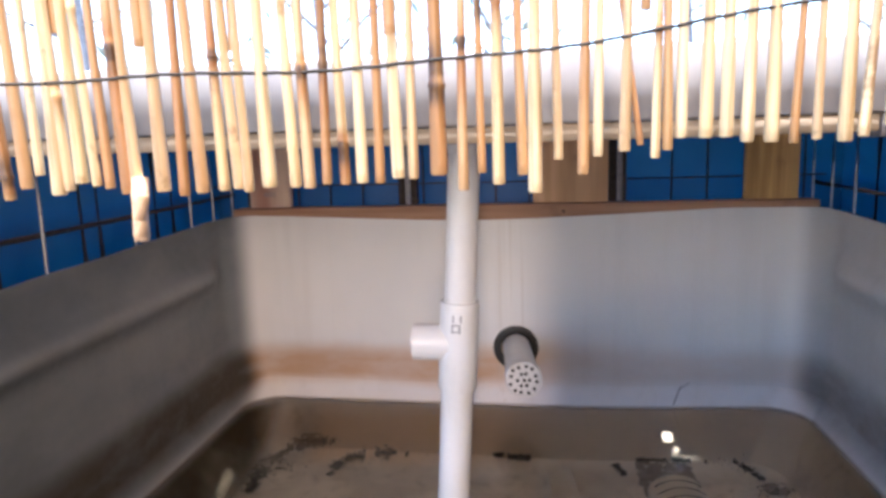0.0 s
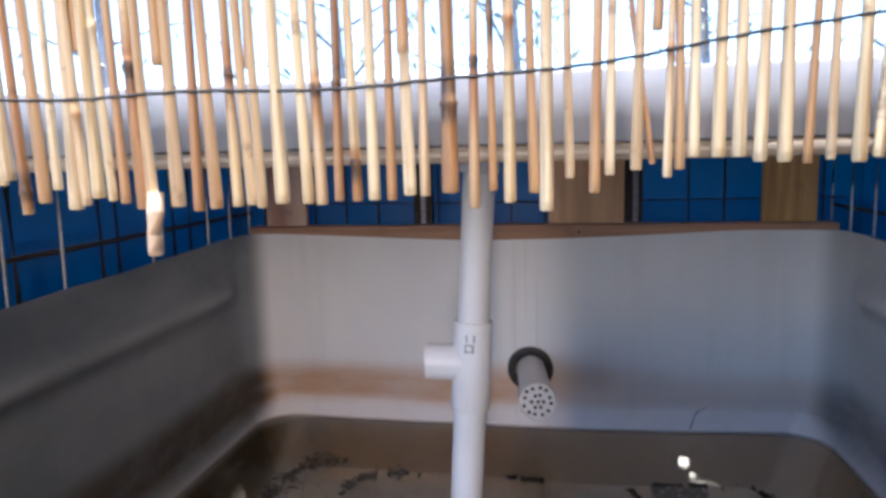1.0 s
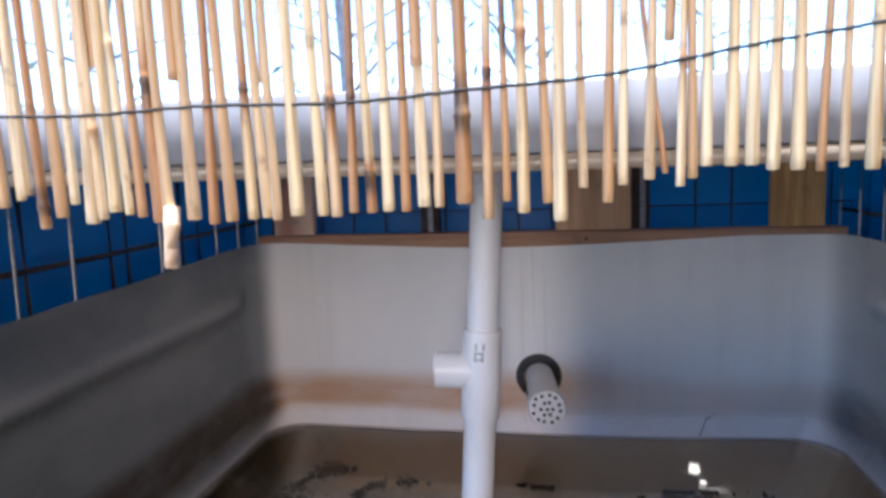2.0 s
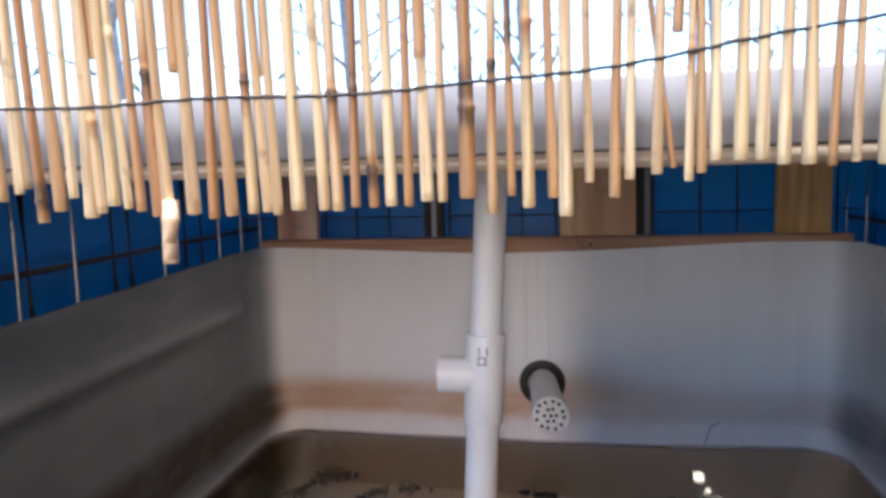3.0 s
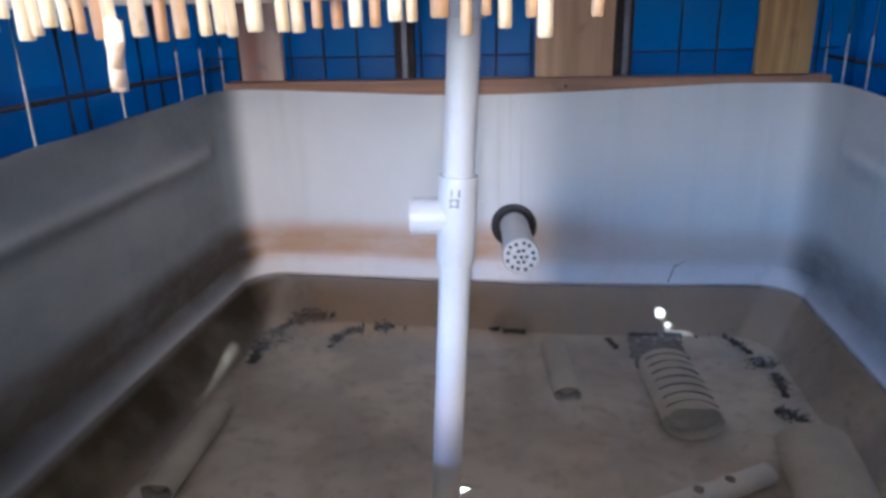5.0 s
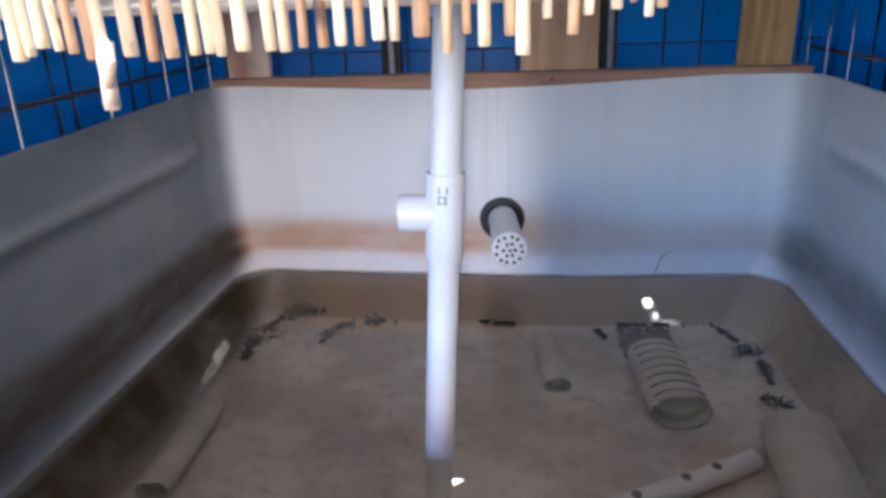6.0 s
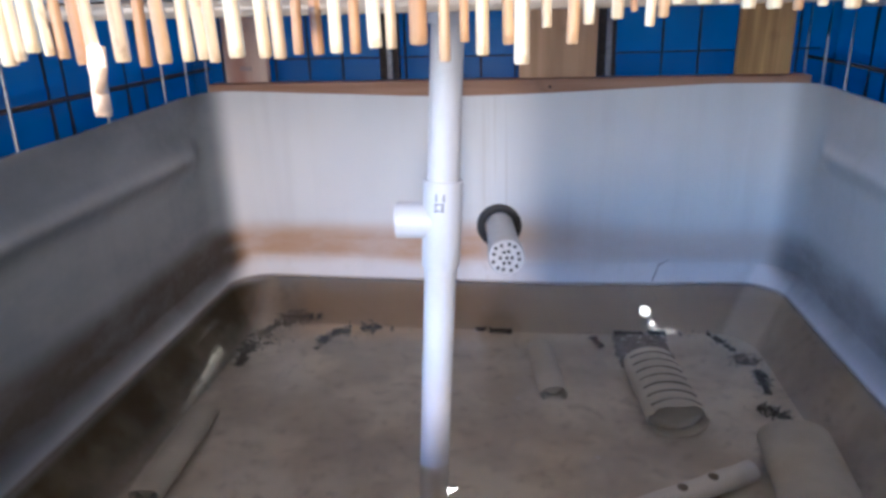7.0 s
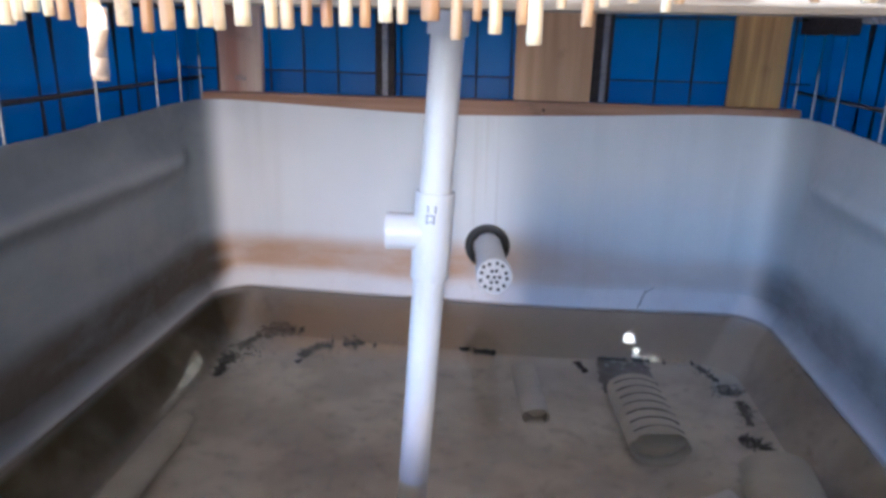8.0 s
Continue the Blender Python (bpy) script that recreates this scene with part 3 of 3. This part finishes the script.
def mesh_panel(name, label, uprights, levels, place, r, rl, metal):
    top = thing(name, label, "mesh panel", "wire mesh round the tank")
    for u in uprights:
        part("upright_wire", tube([place(u, 0.30, 0), place(u + 0.001, 0.45, 0), place(u, 0.544, 0)], r, 8), metal, top)
    lo, hi = min(uprights) - 0.1, max(uprights) + 0.04
    for z in levels:
        part("cross_wire", tube([place(lo, z, r + rl), place((lo + hi) / 2, z - 0.002, r + rl), place(hi, z, r + rl)], rl, 8), RUST, top)


def tarp(name, a, b, place, out):
    top = tagged(new(name), "bright blue plastic tarpaulin behind wire mesh", "tarpaulin", "tarpaulins round the tank")
    # an unseen second layer is added behind to dim the lower part
    for piece, lo, hi, off in (("sheet", -0.16, 0.5455, 0.0), ("shading_layer", -0.158, 0.424, 0.007)):
        bm = bmesh.new()
        nx, nz = 60, 18
        grid = []
        for i in range(nx + 1):
            row = []
            for k in range(nz + 1):
                u = a + (b - a) * i / nx
                z = lo + (hi - lo) * k / nz
                fold = 0.004 * noise.noise(Vector((u * 9, z * 2.5, 3))) + 0.002 * noise.noise(Vector((u * 30, z * 6, 1)))
                row.append(bm.verts.new(place(u, z, fold + off * out)))
            grid.append(row)
        for i in range(nx):
            for k in range(nz):
                bm.faces.new((grid[i][k], grid[i + 1][k], grid[i + 1][k + 1], grid[i][k + 1]))
        part(piece, bm, TARP if piece == "sheet" else TARP_THIN, top)


back_frame()
mesh_panel("mesh_panel", "rusty and galvanised wire mesh across the back", [-0.532, -0.426, -0.360, -0.294, -0.172, -0.100, -0.030, 0.034, 0.100, 0.298, 0.362, 0.428, 0.532], [0.426, 0.536], lambda u, z, o: (u, 1.402 + o, z), 0.0025, 0.0016, RUST)
mesh_panel("mesh_panel", "galvanised wire mesh along the tank side", [0.47, 0.56, 0.655, 0.750, 0.850, 1.057, 1.240, 1.330, 1.418], [0.407, 0.535], lambda u, z, o: (-0.575 - o, u, z), 0.0021, 0.0036, WIRE)
mesh_panel("mesh_panel", "galvanised wire mesh along the tank side", [0.47, 0.56, 0.655, 0.745, 0.84, 0.93, 1.02, 1.095, 1.250, 1.342, 1.429], [0.410, 0.535], lambda u, z, o: (0.559 + o, u, z), 0.0022, 0.0032, WIRE)
for x, ys in ((-0.592, (0.62, 0.785, 0.952, 0.992, 1.150, 1.205)), (0.592, (0.70, 0.95, 1.195, 1.250))):
    for y in ys:
        bar = thing("cage_bar", "dark rusty upright bar of the tank cage", "bar", "bars of the tank cage")
        part("bar", tube([(x, y, -0.16), (x, y + 0.004, 0.30), (x, y, 0.544)], 0.0050, 10), RUST, bar)
tarp("tarpaulin", 0.36, 1.475, lambda u, z, f: (-0.612 + f, u, z), -1)
tarp("tarpaulin", 0.36, 1.475, lambda u, z, f: (0.612 + f, u, z), 1)
tarp("tarpaulin", -0.640, 0.640, lambda u, z, f: (u, 1.440 + f, z), 1)


def rag():
    bm = bmesh.new()
    grid = [[bm.verts.new((0.553 + 0.003 * noise.noise(Vector((i, k, 0)) * 0.6), 1.44 - 0.24 * i / 16, 0.544 - 0.033 * k / 6 + 0.003 * noise.noise(Vector((i * 0.5, 5, 0))))) for k in range(7)] for i in range(17)]
    for i in range(16):
        for k in range(6):
            bm.faces.new((grid[i][k], grid[i + 1][k], grid[i + 1][k + 1], grid[i][k + 1]))
    bmesh.ops.solidify(bm, geom=bm.faces[:], thickness=0.002)
    tagged(part("rag", bm, CLOTH), "dark grey rag hanging on the wire mesh", "rag")


rag()


# ---------------------------------------------------------------- lid and header over the front opening
def roof():
    top = thing("header_beam", "white painted panel with a pine batten along its lower edge", "beam")
    part("panel", box((-0.62, 0.400, 0.5205), (0.62, 0.412, 0.557), 0.002, 20, 0.0008), PANEL, top)
    part("batten", box((-0.62, 0.4005, 0.5115), (0.217, 0.430, 0.520), 0.0015, 12, 0.0008), BATTEN, top, "pine batten")
    part("batten", box((0.2175, 0.4005, 0.5085), (0.62, 0.430, 0.520), 0.0015, 4, 0.0006), ZINC, top, "grey metal batten")
    lid = thing("lid", "white flat board lid over the tank", "lid")
    gaps = LIGHT_GAPS
    # lid built in cells, left open at gaps added to cast the sun spots
    xs = sorted({-0.64, 0.64, *[g[0] for g in gaps], *[g[1] for g in gaps]})
    ys = sorted({0.4125, 1.49, *[g[2] for g in gaps], *[g[3] for g in gaps]})
    bm = bmesh.new()
    for x0, x1 in zip(xs, xs[1:]):
        for y0, y1 in zip(ys, ys[1:]):
            if not any(g[0] <= x0 and x1 <= g[1] and g[2] <= y0 and y1 <= g[3] for g in gaps):
                cell = Matrix.Translation(((x0 + x1) / 2, (y0 + y1) / 2, 0.5505)) @ Matrix.Diagonal((x1 - x0, y1 - y0, 0.009, 1))
                bmesh.ops.create_cube(bm, size=1, matrix=cell)
    bmesh.ops.remove_doubles(bm, verts=bm.verts[:], dist=1e-5)
    part("board", bm, LID, lid, smooth=False)
    part("front_strip", box((-0.62, 0.4125, 0.5205), (0.62, 0.430, 0.5455), 0), PANEL, lid)


def gap(x, y, z, w, d):
    """The opening in the lid through which the sun reaches a place."""
    p = Vector((x, y, z)) + SUN * ((0.550 - z) / SUN.z)
    return (p.x - w / 2, p.x + w / 2, p.y - d / 2, p.y + d / 2)


LIGHT_GAPS = (
    gap(0.283, 1.303, -0.055, 0.017, 0.010), gap(0.296, 1.290, -0.06, 0.010, 0.004), gap(0.312, 1.284, -0.07, 0.050, 0.0011), gap(-0.036, 0.800, -0.08, 0.016, 0.010),
    gap(-0.4890, 1.118, -0.069, 0.0006, 0.040), gap(-0.4840, 1.105, -0.070, 0.0013, 0.060), gap(-0.4800, 1.085, -0.071, 0.0007, 0.10), gap(-0.4760, 1.04, -0.072, 0.0003, 0.13),
)
roof()


# ---------------------------------------------------------------- reed blind in front
REEDS_A = (
    (-145.2, 508.2, 1.9, 0), (-140.5, 510, 2.6, 0), (-134.7, 497.6, 2.1, 1), (-128.7, 501.6, 2.5, 2), (-122.2, 506.3, 1.9, 0), (-115.5, 499.1, 2.8, 0),
    (-111.7, 500.5, 2, 1), (-105.8, 503.2, 2.5, 0), (-100.1, 502.1, 1.8, 0), (-96.7, 501, 2, 2), (-88.9, 499, 2.8, 2), (-84.5, 501.2, 2.2, 1),
    (-75.8, 499.6, 2.7, 1), (-68.6, 497.9, 2.1, 2), (-62.3, 498.8, 2.5, 2), (-54.1, 499.4, 2.1, 0), (-48.2, 499.9, 2.1, 1),
)
REEDS_B = (
    (-44.1, 499, 1.9, 1), (-36.3, 500.4, 2.7, 0), (-28.2, 500.1, 2.2, 0), (-23, 499.8, 2.2, 1), (-16.1, 501, 1.8, 2), (-10.3, 500.7, 1.9, 2),
    (-5, 501, 2.2, 0), (1.3, 500.8, 1.8, 3), (7.7, 502.4, 2.3, 0), (13.9, 502.1, 1.8, 1), (21, 503.1, 3, 2), (29.9, 497.8, 1.9, 1),
    (35.3, 503.5, 1.5, 3), (40.7, 499.7, 2.2, 0), (48.9, 502.6, 1.8, 2), (53.2, 496.8, 2.5, 0), (61, 507.3, 1.6, 1),
)
REEDS_C = (
    (68.8, 502.4, 1.9, 2), (72.9, 507.9, 1.8, 0), (80.8, 509.3, 1.9, 1), (85.3, 511.1, 1.1, 2), (90.6, 506.9, 1.5, 0), (93.9, 509.3, 1.7, 1),
    (98.6, 513, 1.9, 0), (106.2, 512.8, 2.3, 0), (112, 512.8, 2.2, 0), (118, 511.2, 2.1, 0), (124.4, 511, 2.3, 0), (133.3, 510.4, 1.5, 2),
    (139.6, 511.4, 1.5, 1), (146, 510.5, 2.3, 0), (151.8, 511.9, 1.7, 0),
)


# where the nodes of some reeds stand above their lower end, and how the tone changes there
REED_NODES = {21.0: (0.0290, 0.3), 29.9: (0.0480, -0.5), -10.3: (0.0130, -0.95), -134.7: (0.0080, 0.4), -88.9: (0.0500, -0.8), 35.3: (0.0550, 0.0), -54.1: (0.0450, 0.3), -23.0: (0.0390, -0.4)}
# reeds that broke off higher up
REEDS_SHORT = ((-110.8, 555.0, 2.0, 2), (-78.5, 548.5, 2.4, 2), (6.4, 548.5, 2.3, 2), (-47.0, 546.0, 1.7, 1), (88.0, 552.0, 1.8, 2))


def reed_blind():
    top = thing("reed_blind", "natural cane reed blind with uneven ends, tied with wire", "blind")
    rng = random.Random(21)
    rows = [(x / 1000, z / 1000, r / 1000, t) for x, z, r, t in REEDS_A + REEDS_B + REEDS_C + REEDS_SHORT]
    for k in range(60):
        rows.append((-0.152 - 0.0068 * k + rng.uniform(-0.001, 0.001), 0.503 + rng.uniform(-0.005, 0.006), rng.uniform(0.0017, 0.0027), rng.choice((0, 0, 1, 2))))
        rows.append((0.159 + 0.0068 * k + rng.uniform(-0.001, 0.001), 0.512 + rng.uniform(-0.003, 0.003), rng.uniform(0.0017, 0.0027), rng.choice((0, 0, 1, 2))))
    for x, z, r, tone in rows:
        length = min(0.26, 0.765 - z)
        base = (0.0, 0.45, 0.85, 1.0)[tone]
        sway = rng.uniform(-0.0012, 0.0012)
        slant = -0.008 if r < 0.0012 else rng.uniform(-0.0012, 0.0012)
        node = REED_NODES.get(round(x * 1000, 1), (rng.uniform(0.03, 0.22), None))
        node, told = node
        steps = sorted([s for s in (0.0, 0.0008, 0.003, 0.02, 0.045, 0.07, 0.10, 0.14, 0.19) if s < length - 0.002] + [length] + [node - 0.004, node - 0.0015, node, node + 0.0015, node + 0.004])
        pts, radii = [], []
        for s in steps:
            bend = sway * math.sin(s * 18 + x * 60)
            pts.append((x + bend + slant * min(1, s / 0.06), 0.264 - 0.03 * s + 0.0012 * math.sin(x * 900), z + s))
            rr = r * (0.97 - 0.17 * min(1.0, s / 0.05) - 0.3 * s) * (1.0 + 0.04 * noise.noise(Vector((x * 900, 0, s * 60))))
            if abs(s - node) < 1e-6:
                rr *= 1.20
            radii.append(rr * (0.86 if s == 0 else 1.0))
        bm = tube(pts, radii, 10)
        ob = part("reed", bm, REED, top)
        ob["tone"] = base
        tones = ob.data.attributes.new("tone", "FLOAT", "POINT")
        dark = 1.6 if told is not None else rng.choice((0.0, 0.6, 1.2))
        shift = rng.choice((-0.35, 0.0, 0.0, 0.4)) if told is None else told
        tones.data.foreach_set("value", [base + (0.0 if told is None else 0.15) - (0.12 if v.co.z - z < 0.002 else 0.0) + (shift if v.co.z > z + node else 0.0) + dark * max(0.0, 1 - abs(v.co.z - z - node) / 0.007) for v in ob.data.vertices])
    # the split stalk that hangs lower than the rest
    pts = [(-0.0835, 0.262, 0.5045), (-0.0830, 0.2605, 0.4985), (-0.0834, 0.260, 0.4900), (-0.0838, 0.2602, 0.4842), (-0.0838, 0.2602, 0.4827)]
    bm = tube(pts, [0.0029, 0.0030, 0.0027, 0.0028, 0.0025], 12)
    for v in bm.verts:
        v.co += 0.0004 * noise.noise_vector(v.co * 500)
    part("split_stalk", bm, BARK, top, "pale split stalk with frayed bark")
    # tie wire woven across
    pts = []
    for k in range(400):
        x = -0.55 + 1.1 * k / 399
        z = 0.5383 + (0.0 if x < 0 else 0.30 * min(x, 0.2) ** 1.55) + 0.0006 * math.sin(x * 70)
        pts.append((x, 0.2596 + 0.0012 * math.sin(x * 470), z))
    part("tie_wire", tube(pts, 0.0006, 6), TIE, top, "thin black tie wire")
    part("hanging_rail", box((-0.62, 0.252, 0.745), (0.62, 0.275, 0.775), 0.002), BATTEN, top, "pine rail holding the blind")
    for x in (-0.60, 0.60):
        part("rail_post", box((x - 0.012, 0.278, -0.16), (x + 0.012, 0.300, 0.775), 0.002), BATTEN, top)


reed_blind()


# ---------------------------------------------------------------- trees behind the lid
def tree(x, y, height, spread, seed):
    rng = random.Random(seed)
    top = thing("tree", "thin leafy tree standing behind the tank", "tree", "trees behind the tank")
    top.location = (x, y, -0.16)
    trunk = tube([(0, 0, -0.03), (0.02, 0.01, height * 0.3), (-0.03, 0.02, height * 0.6), (0.01, 0, height)], [0.05, 0.042, 0.028, 0.008], 10)
    part("trunk", trunk, TRUNK, top)
    bm = bmesh.new()
    for k in range(18):
        z = height * (0.12 + 0.8 * k / 18)
        a = 2.4 * k + rng.uniform(-0.4, 0.4)
        reach = spread * rng.uniform(0.55, 1.1) * (1 - 0.35 * k / 18)
        end = Vector((reach * math.cos(a), reach * math.sin(a), z + reach * rng.uniform(0.2, 0.7)))
        mid = Vector((0, 0, z)).lerp(end, 0.5) + Vector((0, 0, 0.06))
        part("limb", tube([(0, 0, z), mid, end], [0.018, 0.011, 0.003], 6), TRUNK, top)
        for j in range(16):
            f = rng.uniform(0.3, 1.08)
            c = Vector((0, 0, z)).lerp(end, f) + Vector((rng.gauss(0, 0.10), rng.gauss(0, 0.10), rng.gauss(0, 0.09)))
            u = Vector((rng.gauss(0, 1), rng.gauss(0, 1), rng.gauss(0, 1))).normalized()
            w = u.orthogonal().normalized()
            ln = rng.uniform(0.035, 0.07)
            vs = [bm.verts.new(c + u * (ln * p) + w * (ln * q)) for p, q in ((-1, 0), (0, 0.32), (1, 0), (0, -0.32))]
            bm.faces.new(vs)
    part("crown", bm, LEAF, top, smooth=False)


for k, (x, y, h, spread) in enumerate(((-3.0, 4.6, 3.1, 1.0), (-1.55, 5.3, 3.4, 1.1), (-0.2, 4.9, 2.9, 0.9), (1.15, 5.6, 3.2, 1.1), (2.3, 5.0, 3.0, 1.0))):
    tree(x, y, h, spread, 40 + k)
